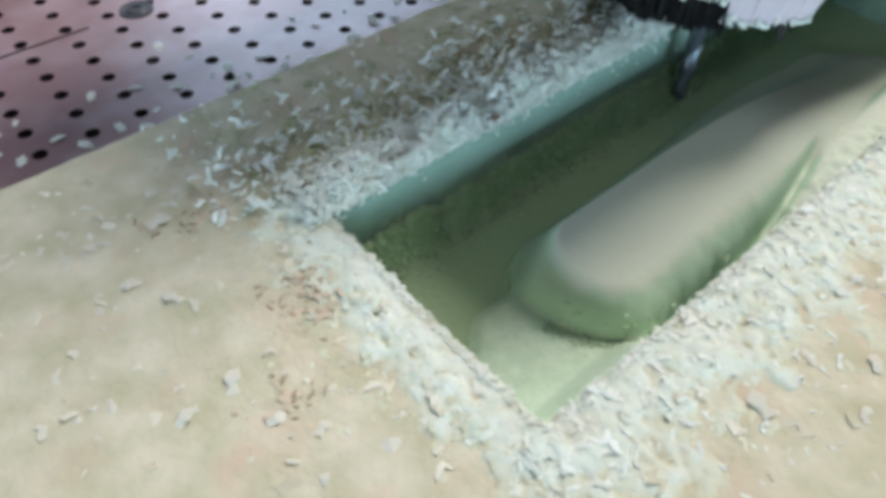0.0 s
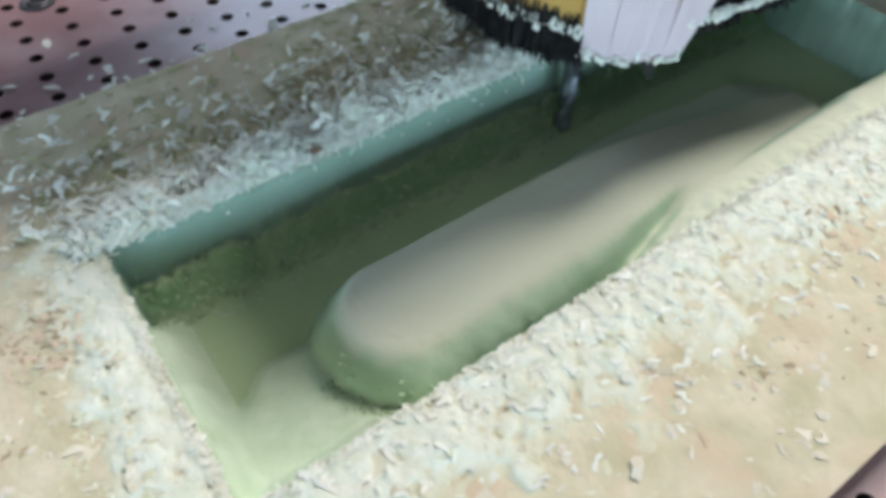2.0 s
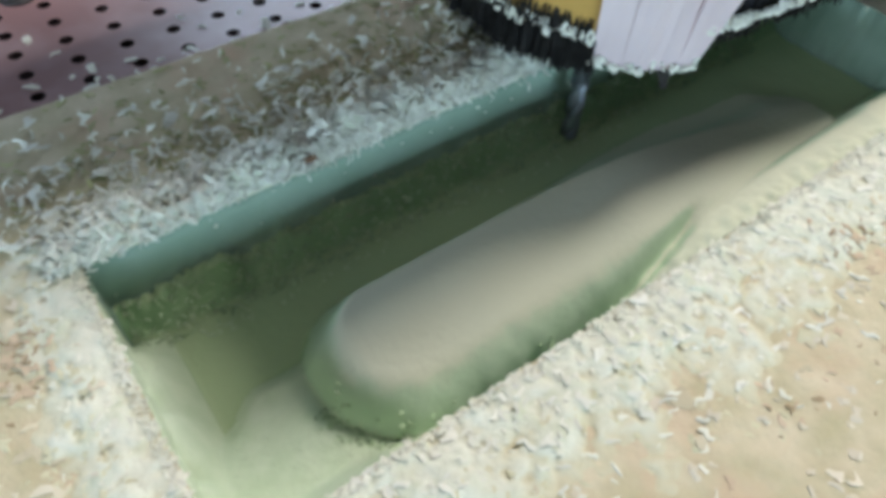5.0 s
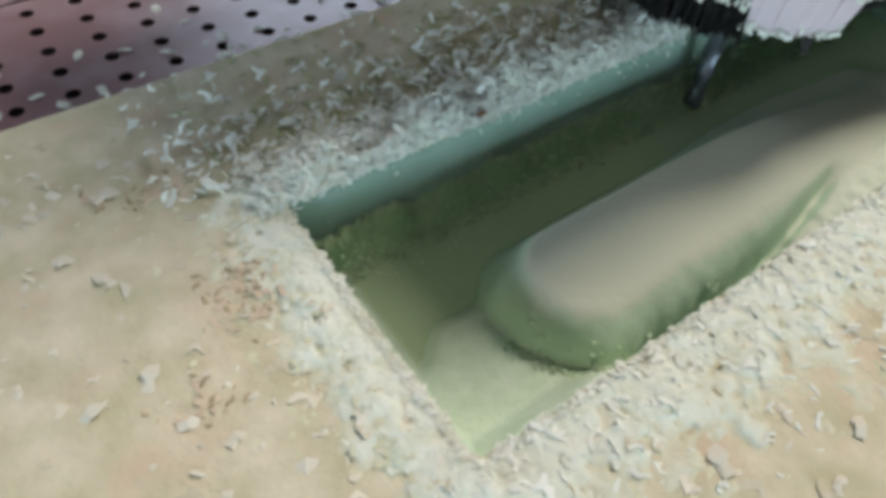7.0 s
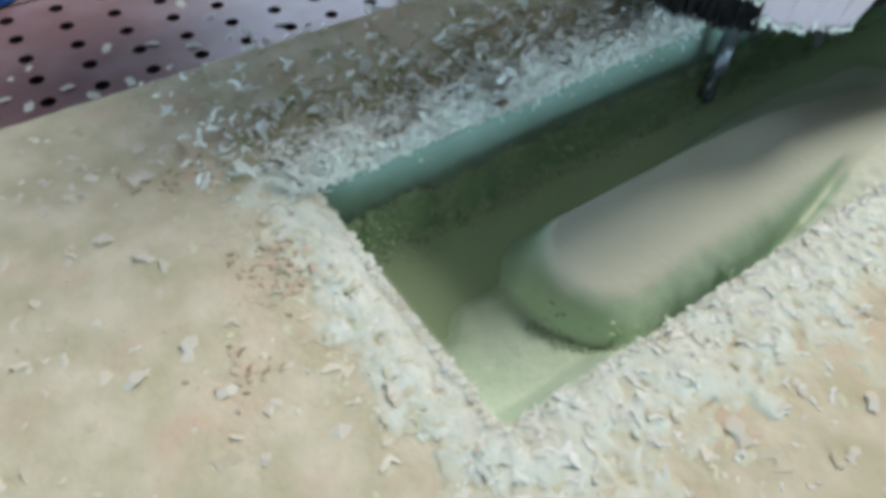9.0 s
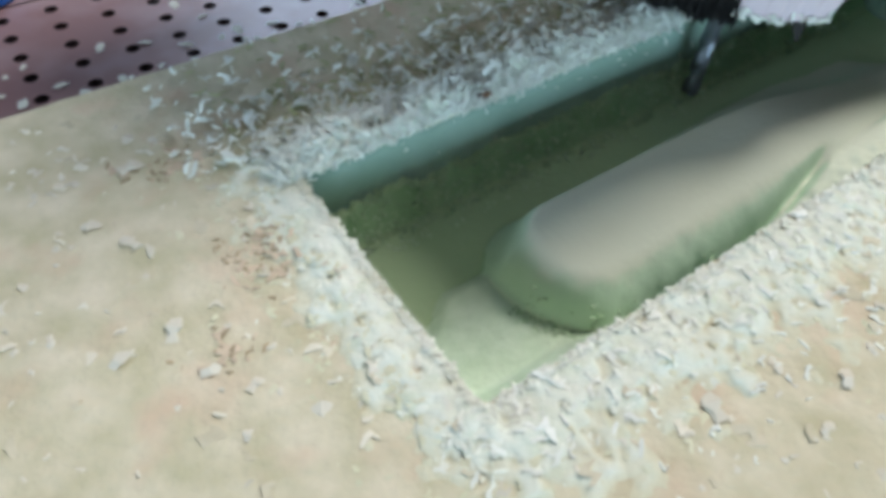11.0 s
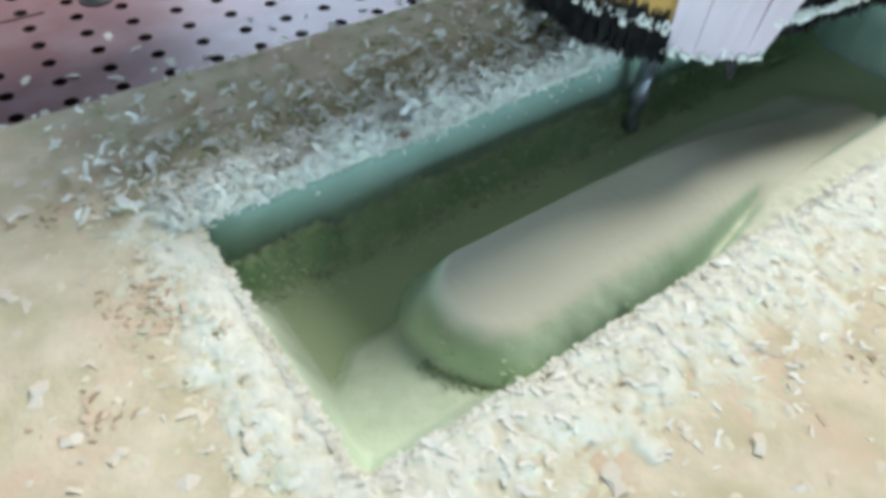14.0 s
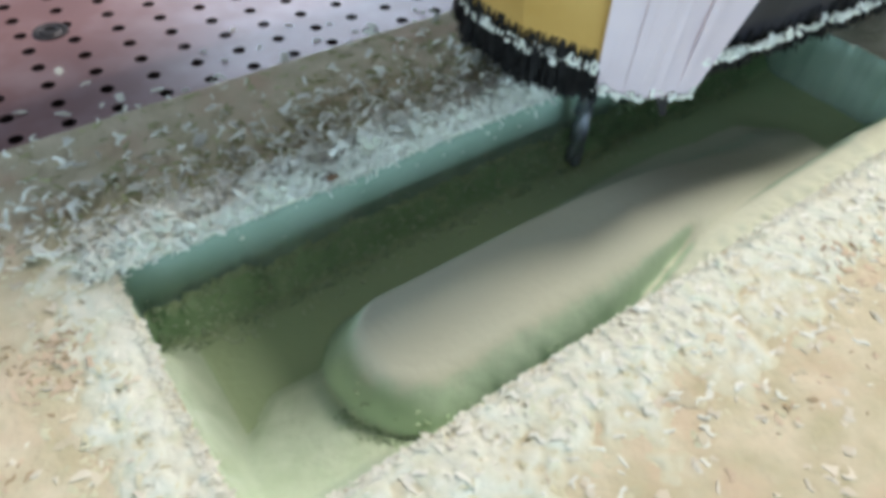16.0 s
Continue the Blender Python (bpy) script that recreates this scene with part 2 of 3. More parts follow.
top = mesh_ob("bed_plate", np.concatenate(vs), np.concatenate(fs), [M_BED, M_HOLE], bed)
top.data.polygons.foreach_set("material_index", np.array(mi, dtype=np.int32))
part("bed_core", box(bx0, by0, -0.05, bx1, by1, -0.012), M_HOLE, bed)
part("bed_frame", box(bx0 + 0.02, by0 + 0.02, RZ0, bx1 - 0.02, by1 - 0.02, -0.05), M_BLACK, bed)
part("bed_seam", box(-0.35, 0.3055, -0.002, 0.024, 0.3068, 0.0006), M_HOLE, bed, "dark joint line in the bed")

# ---- board with the machined pocket ----
XL, XR, YN, YF, ZT = -0.55, 0.72, -0.197, 0.117, 0.05
PXL, PXR, PYN, PYF = 0.0235, 0.425, -0.1, 0.0185
ZF = 0.012


def sdf(x, y, x0, y0, x1, y1, r):
    qx = np.abs(x - (x0 + x1) / 2) - (x1 - x0) / 2 + r
    qy = np.abs(y - (y0 + y1) / 2) - (y1 - y0) / 2 + r
    return np.hypot(np.maximum(qx, 0), np.maximum(qy, 0)) + np.minimum(np.maximum(qx, qy), 0) - r


def board_height(x, y):
    """Height and kind of surface: 0 skin, 1 cut wall, 2 cut floor, 3 cream plug."""
    d = sdf(x, y, PXL, PYN, PXR, PYF, 0.004)
    d = d + smooth01(PYF - 0.004, PYF - 0.02, y) * (0.0018 * (vnoise(x, y, 0.006) - 0.5) + 0.0012 * (vnoise(x, y, 0.0025) - 0.5))
    inside = smooth01(0.0, -0.0016, d)
    floor = ZF + 0.0005 * vnoise(x, y, 0.012)
    # uneven heap at the foot of the far wall
    heap = smooth01(PYF - 0.016, PYF - 0.002, y) * (0.009 + 0.006 * vnoise(x, y, 0.009) + 0.003 * vnoise(x, y, 0.003) + 0.002 * vnoise(x, y, 0.0014))
    floor = floor + heap
    # the valley beside the near wall rises towards the far end
    val = smooth01(-0.062, -0.082, y) * smooth01(0.13, 0.25, x) * 0.024
    floor = floor + val
    # plug
    run = smooth01(0.17, 0.30, x)
    e = sdf(x, y - 0.010 * run * smooth01(-0.07, -0.03, y), 0.072, -0.092, 0.378, -0.0185, 0.030) + 0.0014 * (vnoise(x, y, 0.006) - 0.5) * smooth01(-0.035, -0.06, y)
    ex = (y + 0.055) / 0.035
    far = smooth01(-0.055, -0.03, y)
    width = 0.016 * (1 - far) + (0.022 + 0.022 * run) * far
    width = width + 0.024 * smooth01(0.24, 0.36, x)
    t = np.clip(-e / width, 0, 1)
    rise = np.sqrt(np.clip(1 - (1 - t) ** 2.2, 0, 1)) * (1 - far) + (0.7 * t + 0.3 * t * t * (3 - 2 * t)) * far
    crown = 0.031 - 0.005 * np.clip(ex, -1, 1) ** 2
    crown = crown * (1 - 0.62 * smooth01(0.20, 0.37, x)) + 0.002 * vnoise(x, y, 0.03)
    plug = ZF + crown * rise + 0.00012 * np.sin(e * 2600) * rise
    fringe = smooth01(0.012, 0.0, np.abs(e)) * (vnoise(x, y, 0.004) + 0.6 * vnoise(x, y, 0.0022)) * 0.0022 * smooth01(-0.035, -0.06, y)
    floor = floor + fringe
    # curved groove left by the cutter beside the near wall
    s_ = np.clip((x - 0.145) / 0.105, 0, 1)
    mid = -0.0935 + 0.017 * s_ ** 1.6
    groove = np.exp(-((y - mid) / 0.0026) ** 2) * 0.0075 * smooth01(0.12, 0.16, x) * smooth01(0.25, 0.225, x)
    h = np.maximum(floor, plug) - groove
    kind = np.where((plug > floor + 0.002) | ((x > 0.15) & (x < 0.40) & (y < -0.066)), 3, 2)
    # dust slope against the end wall
    ramp = ZF + 0.026 * smooth01(0.018, 0.0, x - PXL) * (0.85 + 0.3 * vnoise(x, y, 0.007)) * smooth01(0.012, -0.02, y)
    # dust mound banked between the raised form and the near corner
    lip = -0.0315 - 0.013 * smooth01(0.056, 0.036, x) + 0.0016 * (vnoise(x, y, 0.006) - 0.5)
    near_end = smooth01(0.115, 0.075, x)
    mound = ZF - 0.002 + near_end * (0.008 * smooth01(lip + 0.001, lip - 0.013, y) + 0.005 * smooth01(-0.045, -0.075, y) + 0.019 * smooth01(PYN + 0.016, PYN, y))
    ramp = np.maximum(ramp, mound + 0.0006 * vnoise(x, y, 0.004))
    kind = np.where(ramp > h + 0.0005, 4, kind)
    h = np.maximum(h, ramp)
    z = ZT * (1 - inside) + h * inside
    kind = np.where(d > 0.0003, 0, np.where((d > -0.0025) & (kind != 4), 1, kind))
    skin = 0.0004 * (vnoise(x, y, 0.01) + vnoise(x, y, 0.004)) - 0.0004
    z = np.where(d > 0, z + skin, z)
    return z, kind


gx = np.unique(np.round(np.concatenate([np.linspace(XL, -0.02, 100), np.arange(-0.02, 0.018, 0.003), np.arange(0.018, 0.03, 0.0005), np.arange(0.03, 0.36, 0.0015), np.arange(0.36, 0.42, 0.003), np.arange(0.42, 0.43, 0.0005), np.linspace(0.43, XR, 60)]), 5))
gy = np.unique(np.round(np.concatenate([np.linspace(YN, -0.105, 40), np.arange(-0.105, -0.096, 0.0005), np.arange(-0.096, 0.013, 0.0012), np.arange(0.013, 0.022, 0.0005), np.linspace(0.022, YF, 45)]), 5))
X, Y = np.meshgrid(gx, gy, indexing="ij")
Z, KD = board_height(X, Y)
nx, ny = X.shape
idx = np.arange(nx * ny).reshape(nx, ny)
q = np.stack([idx[:-1, :-1], idx[1:, :-1], idx[1:, 1:], idx[:-1, 1:]], -1).reshape(-1, 4)
XC, YC = (X[:-1, :-1] + X[1:, 1:]) / 2, (Y[:-1, :-1] + Y[1:, 1:]) / 2
ZC, KC = board_height(XC, YC)
sx = np.abs(Z[1:, :-1] - Z[:-1, :-1]) / (X[1:, :-1] - X[:-1, :-1])
sy = np.abs(Z[:-1, 1:] - Z[:-1, :-1]) / (Y[:-1, 1:] - Y[:-1, :-1])
steep = np.hypot(sx, sy)
board = tagged(new("router_board"), "cream fibreboard blank with a green machined pocket", "board")
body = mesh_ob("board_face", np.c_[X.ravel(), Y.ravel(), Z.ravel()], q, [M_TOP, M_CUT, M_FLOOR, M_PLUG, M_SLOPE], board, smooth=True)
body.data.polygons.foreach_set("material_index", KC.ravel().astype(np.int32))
bm = box(XL, YN, 0.0, XR, YF, ZT - 0.0005)
for f in [f for f in bm.faces if f.normal.z > 0.5]:
    bm.faces.remove(f)
part("board_edge", bm, M_TOP, board)


# ---- chips ----
def flakes(name, pos, length, width, thick, yaw, pitch, roll, curl, material, label):
    """Curved slivers, all in one mesh."""
    n, S = len(pos), 4
    shape = np.random.RandomState(n)
    s = np.linspace(-0.5, 0.5, S)
    lx = s[None] * length[:, None]
    lz = curl[:, None] * length[:, None] * (0.25 - s[None] ** 2) * 2
    w = width[:, None] * (1 - 0.7 * np.abs(s[None]) ** 1.5 * 2) * (0.55 + 0.9 * shape.rand(n, S))
    bend = width[:, None] * (shape.rand(n, S) - 0.5) * 1.1
    p = np.zeros((n, S, 4, 3))
    for k, (a, b) in enumerate(((-0.5, -0.5), (0.5, -0.5), (0.5, 0.5), (-0.5, 0.5))):
        p[:, :, k, 0], p[:, :, k, 1], p[:, :, k, 2] = lx, a * w + bend, lz + b * thick[:, None]
    cr, sr, cp, sp, cy, sy_ = np.cos(roll), np.sin(roll), np.cos(pitch), np.sin(pitch), np.cos(yaw), np.sin(yaw)
    z0 = np.zeros(n)
    Rx = np.stack([np.stack([z0 + 1, z0, z0], -1), np.stack([z0, cr, -sr], -1), np.stack([z0, sr, cr], -1)], 1)
    Ry = np.stack([np.stack([cp, z0, sp], -1), np.stack([z0, z0 + 1, z0], -1), np.stack([-sp, z0, cp], -1)], 1)
    Rz = np.stack([np.stack([cy, -sy_, z0], -1), np.stack([sy_, cy, z0], -1), np.stack([z0, z0, z0 + 1], -1)], 1)
    R = Rz @ Ry @ Rx
    p = np.einsum("nij,nskj->nski", R, p) + pos[:, None, None, :]
    f = []
    for k in range(S - 1):
        for a in range(4):
            b = (a + 1) % 4
            f.append((k * 4 + a, k * 4 + b, k * 4 + 4 + b, k * 4 + 4 + a))
    f += [(3, 2, 1, 0), (S * 4 - 4, S * 4 - 3, S * 4 - 2, S * 4 - 1)]
    f = np.array(f)[None] + (np.arange(n) * S * 4)[:, None, None]
    ob = mesh_ob(name, p.reshape(-1, 3), f.reshape(-1, 4), material)
    return tagged(ob, label, "wood chips", kind="stuff")


rs = np.random.RandomState(11)


def far_ridge(x, y):
    c = PYF + 0.0068 + 0.003 * (vnoise(x, 0 * x, 0.03) - 0.5)
    w = 0.0115 + 0.007 * vnoise(x, 0 * x + 5, 0.02)
    return 0.0075 * np.exp(-((y - c) / w) ** 2) * smooth01(PXL - 0.012, PXL + 0.01, x) * smooth01(PYF - 0.002, PYF + 0.003, y)


def left_ridge(x, y):
    c = PXL - 0.011 + 0.003 * (vnoise(y, 0 * y, 0.02) - 0.5)
    return 0.0034 * np.exp(-((x - c) / (0.012 + 0.011 * vnoise(x, y, 0.012))) ** 2) * smooth01(PXL + 0.001, PXL - 0.0015, x) * smooth01(PYN - 0.03, PYN + 0.01, y) * smooth01(PYF + 0.03, PYF + 0.012, y)


def near_ridge(x, y):
    c = PYN - 0.012 + 0.004 * (vnoise(x, 0 * x + 9, 0.03) - 0.5)
    return 0.0032 * np.exp(-((y - c) / (0.020 + 0.022 * vnoise(x, y, 0.013))) ** 2) * smooth01(PXL - 0.03, PXL + 0.01, x) * smooth01(PYN + 0.001, PYN - 0.0012, y)


def pile(x, y):
    rough = 0.55 * vnoise(x, y, 0.006) + 0.35 * vnoise(x, y, 0.0025)
    return far_ridge(x, y) * (0.15 + rough + 0.9 * vnoise(x, y, 0.013)) + (left_ridge(x, y) + near_ridge(x, y)) * (0.55 + 0.5 * vnoise(x, y, 0.011) + 0.16 * vnoise(x, y, 0.0042) + 0.08 * vnoise(x, y, 0.0021) - 0.3 * smooth01(0.70, 0.88, vnoise(x + 3, y, 0.005)))


def dust(x, y):
    """Top of the settled dust, ragged towards its margins on the near side."""
    near = np.maximum(smooth01(PYF + 0.012, PYF - 0.006, y), smooth01(PXL + 0.002, PXL - 0.006, x))
    return pile(x, y) - 0.0005 + near * (0.0004 - 0.0013 * vnoise(x, y, 0.0055) - 0.0006 * vnoise(x, y, 0.0026))


def heap_mesh(name, x0, x1, y0, y1, step, label):
    ax, ay = np.arange(x0, x1, step), np.arange(y0, y1, step)
    A, B = np.meshgrid(ax, ay, indexing="ij")
    H = dust(A, B)
    H[:, 0 if y0 > 0 else -1] = -0.0012
    if x1 < 0.1:
        H[-1, ay > PYN] = -0.0012
    keep = H > 0.0
    ids = np.arange(A.size).reshape(A.shape)
    qq = np.stack([ids[:-1, :-1], ids[1:, :-1], ids[1:, 1:], ids[:-1, 1:]], -1)
    k = keep[:-1, :-1] | keep[1:, :-1] | keep[1:, 1:] | keep[:-1, 1:]
    qq = qq[k]
    used, inv = np.unique(qq, return_inverse=True)
    V = np.c_[A.ravel(), B.ravel(), (ZT + H).ravel()][used]
    ob = mesh_ob(name, V, inv.reshape(-1, 4), M_DUST, smooth=True)
    return tagged(ob, label, "wood dust", kind="stuff")


heap_mesh("dust_ridge", PXL - 0.05, 0.56, PYF + 0.0002, PYF + 0.045, 0.0008, "ridge of pale wood dust along the pocket rim")
heap_mesh("dust_ridge", PXL - 0.055, PXL - 0.0005, PYN - 0.055, PYF + 0.0005, 0.0008, "low ridge of pale wood dust beside the pocket end")
heap_mesh("dust_ridge", PXL - 0.0017, 0.56, PYN - 0.07, PYN - 0.0005, 0.0008, "flat band of pale wood dust along the pocket rim")


def strew(name, n, fx, fy, lmin, lmax, up, label, lift=0.0, aspect=(0.2, 0.4), material=None, sunk=False, band=False):
    x, y = fx(n), fy(n)
    if material and name != "shade_litter":
        x = np.where(y > PYN, np.minimum(x, PXL - 0.004), x)
    z = ZT + np.maximum(dust(x, y), 0.0) + lift
    L = lmin + (lmax - lmin) * rs.rand(n) ** 2
    W = L * (aspect[0] + (aspect[1] - aspect[0]) * rs.rand(n))
    pos = np.c_[x, y, z - (0.0006 if sunk else -0.0002) + up * L * rs.rand(n) * 0.3]
    return flakes(name, pos, L, W, 0.0002 + 0.0003 * rs.rand(n), rs.rand(n) * 6.283, (rs.rand(n) - 0.5) * 2 * up, (rs.rand(n) - 0.5) * 1.6 * max(up, 0.2), (rs.rand(n) - 0.3) * 0.9 * min(1, 1.4 * up), material or (M_BAND if band else M_CHIP), label)


U = lambda a, b: (lambda n: a + (b - a) * rs.rand(n))
N = lambda c, s: (lambda n: c + s * rs.randn(n))
strew("chip_ridge", 6200, U(PXL - 0.010, 0.50), lambda n: np.maximum(PYF - 0.0004 + 0.002 * rs.rand(n), N(PYF + 0.010, 0.009)(n)), 0.0026, 0.0088, 0.9, "dense fluffy ridge of pale curled chips", aspect=(0.12, 0.28))
strew("chip_ridge", 1700, lambda n: np.minimum(PXL - 0.0006, PXL - np.abs(rs.randn(n)) * 0.014), U(PYN - 0.015, PYF + 0.02), 0.0016, 0.0055, 0.16, "band of pale curled chips beside the pocket end", aspect=(0.2, 0.6), sunk=True, band=True)
strew("chip_ridge", 2900, U(PXL - 0.02, 0.50), lambda n: np.minimum(PYN - 0.0005, PYN + 0.001 - np.abs(rs.randn(n)) * 0.020), 0.0014, 0.0052, 0.2, "wide band of pale flattened chips along the pocket rim", aspect=(0.2, 0.6), sunk=True, band=True)
strew("loose_chips", 1700, lambda n: -0.014 + 0.51 * rs.rand(n) ** 0.85, lambda n: np.minimum(YF - 0.002, PYF + 0.016 + np.abs(rs.randn(n)) * 0.030), 0.0025, 0.0085, 0.85, "loose pale chips scattered on the board", aspect=(0.2, 0.6), lift=0.0012)
strew("chip_ridge", 1500, U(PXL - 0.012, 0.50), N(PYF + 0.011, 0.006), 0.005, 0.0115, 0.85, "long curled white chips sticking out of the ridge", aspect=(0.1, 0.2))
strew("chip_ridge", 2200, U(PXL - 0.004, 0.50), U(PYF - 0.0006, PYF + 0.0035), 0.0016, 0.0045, 0.6, "fringe of pale chips at the pocket rim", aspect=(0.2, 0.5))
strew("chip_ridge", 1300, U(PXL - 0.003, 0.46), U(PYN - 0.0040, PYN - 0.0008), 0.0012, 0.0036, 0.3, "fuzzy fringe of white chips along the pocket lip", aspect=(0.2, 0.5), band=True)
strew("chip_ridge", 420, U(PXL - 0.0040, PXL - 0.0008), U(PYN - 0.002, PYF + 0.004), 0.0012, 0.0036, 0.3, "fuzzy fringe of white chips along the pocket end", aspect=(0.2, 0.5), band=True)
strew("loose_chips", 330, U(-0.30, PXL - 0.01), U(YN + 0.004, YF - 0.004), 0.002, 0.0065, 0.15, "loose pale chips scattered on the board", aspect=(0.25, 0.8), material=M_SHAV)
strew("loose_chips", 130, U(-0.02, 0.5), U(YN + 0.004, PYN - 0.03), 0.002, 0.0055, 0.12, "loose pale chips scattered on the board", aspect=(0.25, 0.8), material=M_SHAV)
strew("chip_ridge", 800, U(PXL - 0.02, 0.50), lambda n: np.minimum(PYN - 0.001, PYN - 0.002 - np.abs(rs.randn(n)) * 0.022), 0.002, 0.0065, 0.14, "white chips lying flat in the dust along the pocket rim", aspect=(0.2, 0.5))
strew("dust_specks", 1900, U(PXL - 0.03, 0.45), lambda n: np.minimum(PYN - 0.004, PYN - 0.016 - np.abs(rs.randn(n)) * 0.022), 0.0014, 0.0052, 0.2, "fine pale dust specks thinning out on the board", aspect=(0.3, 0.9), sunk=True, material=M_MARGIN)
strew("dust_specks", 1100, lambda n: PXL - 0.012 - np.abs(rs.randn(n)) * 0.018, U(PYN - 0.02, PYF + 0.03), 0.0014, 0.0052, 0.2, "fine pale dust specks thinning out on the board", aspect=(0.3, 0.9), sunk=True, material=M_MARGIN)
strew("flat_shavings", 170, U(-0.30, PXL - 0.008), U(YN + 0.004, YF - 0.004), 0.003, 0.0085, 0.04, "flat shavings in the cream of the board", aspect=(0.35, 0.9), material=M_FLAT)
strew("flat_shavings", 50, U(-0.02, 0.5), U(YN + 0.004, PYN - 0.022), 0.003, 0.0085, 0.04, "flat shavings in the cream of the board", aspect=(0.35, 0.9), material=M_FLAT)
# flakes that carry the greenish shade tone over the far board
strew("shade_litter", 2200, lambda n: 0.01 + 0.5 * rs.rand(n) ** 0.8, lambda n: np.minimum(YF - 0.004, PYF + 0.017 + np.abs(rs.randn(n)) * 0.035), 0.002, 0.0065, 0.12, "fibre litter in the olive tone of the shaded board", aspect=(0.15, 0.5), material=M_SHADE_LITTER)
for cx, cy, sx_, sy_, many in ((-0.006, -0.004, 0.006, 0.005, 26), (-0.009, -0.016, 0.007, 0.005, 16), (-0.014, 0.054, 0.010, 0.006, 20), (-0.034, -0.040, 0.007, 0.005, 12), (0.268, -0.130, 0.010, 0.006, 18), (0.2, -0.160, 0.03, 0.008, 12)):
    strew("rusty_fibres", many, N(cx, sx_), N(cy, sy_), 0.002, 0.006, 0.05, "orange-stained fibres lying flat on the board", aspect=(0.3, 0.8), material=M_RUST)
    strew("brown_flecks", many, N(cx, sx_), N(cy, sy_), 0.0015, 0.0045, 0.12, "rusty brown flecks lying on the board", aspect=(0.2, 0.5), material=M_FLECK)


def crumbs_in_pocket(name, x, y, lmin, lmax, material, label, up=0.5):
    n = len(x)
    z = board_height(x, y)[0]
    L = lmin + (lmax - lmin) * rs.rand(n) ** 2
    return flakes(name, np.c_[x, y, z + 0.0003 + 0.2 * up * L], L, L * (0.2 + 0.4 * rs.rand(n)), 0.0003 + 0.0003 * rs.rand(n), rs.rand(n) * 6.283, rs.randn(n) * 0.5 * up, rs.randn(n) * 0.6 * up, rs.rand(n) * 0.5, material, label)


n = 1500
crumbs_in_pocket("pocket_crumbs", U(PXL + 0.004, 0.40)(n), PYF - 0.003 - 0.016 * rs.rand(n) ** 1.4, 0.0014, 0.004, M_GCHIP, "green fibre crumbs heaped along the pocket wall")
n = 260
crumbs_in_pocket("pocket_crumbs", U(PXL + 0.004, 0.30)(n), PYF - 0.006 - 0.02 * rs.rand(n), 0.0012, 0.0032, M_SLOPE, "pale green crumbs on the pocket floor", 0.25)
n = 60
crumbs_in_pocket("wall_dust", U(PXL + 0.002, 0.42)(n), PYF - 0.0002 - 0.0013 * rs.rand(n) ** 1.3, 0.001, 0.0032, M_BAND, "pale dust clinging to the pocket wall", 0.5)
n = 160
u = rs.rand(n)
turn = math.pi * (1.0 + 0.5 * np.clip(u * 1.6, 0, 1))
reach = 0.031 + 0.0025 * rs.randn(n)
fx_ = 0.102 + reach * np.cos(turn) + 0.09 * np.clip(u * 1.6 - 1, 0, 1)
fy_ = -0.062 + reach * np.sin(turn)
fy_ = np.maximum(fy_, PYN + 0.003)
crumbs_in_pocket("pocket_crumbs", fx_, fy_, 0.0012, 0.0036, M_GCHIP, "green fibre crumbs round the foot of the raised form", 0.3)


# ---- router head: cutter and dust hood ----
TX, TY, TZ = 0.248, 0.003, 0.016
head = tagged(new("cnc_router"), "cnc router with bristled dust hood and steel cutter", "router")
head.location = (TX, TY, 0)


def cyl(r0, r1, z0, z1, seg=24):
    bm = bmesh.new()
    bmesh.ops.create_cone(bm, cap_ends=True, segments=seg, radius1=r0, radius2=r1, depth=z1 - z0, matrix=Matrix.Translation((0, 0, (z0 + z1) / 2)))
    return bm


def fluted(r, z0, z1, turns):
    """A two-flute milling cutter: a notched section that winds upwards."""
    bm = bmesh.new()
    rings = []
    for k in range(33):
        a0 = turns * 2 * math.pi * k / 32
        ring = []
        for j in range(16):
            a = 2 * math.pi * j / 16
            rr = r * (1 - 0.42 * max(0.0, math.cos(2 * a)) ** 2)
            ring.append(bm.verts.new((rr * math.cos(a + a0), rr * math.sin(a + a0), z0 + (z1 - z0) * k / 32)))
        rings.append(ring)
    for a, b in zip(rings[:-1], rings[1:]):
        for j in range(16):
            bm.faces.new((a[j], a[(j + 1) % 16], b[(j + 1) % 16], b[j]))
    bm.faces.new(rings[0][::-1])
    bm.faces.new(rings[-1])
    return bm


part("cutter", fluted(0.0045, TZ, 0.05, 1.1), M_STEEL, head, "fluted steel end mill")
part("shank", cyl(0.0042, 0.0042, 0.05, 0.062), M_STEEL, head)
part("collet", cyl(0.006, 0.009, 0.06, 0.10), M_STEEL, head)
ZB, ZH = 0.072, 0.165


def loft(lo, hi, z0, z1):
    """A solid between a lower and an upper outline."""
    bm = bmesh.new()
    a = [bm.verts.new((x, y, z0)) for x, y in lo]
    b = [bm.verts.new((x, y, z1)) for x, y in hi]
    bm.faces.new(a[::-1])
    bm.faces.new(b)
    for k in range(len(lo)):
        m = (k + 1) % len(lo)
        bm.faces.new((a[k], a[m], b[m], b[k]))
    return bm


def grown(pts, d):
    c = Vector((0.05, 0.03))
    return [tuple(Vector(p) + (Vector(p) - c).normalized() * d) for p in pts]


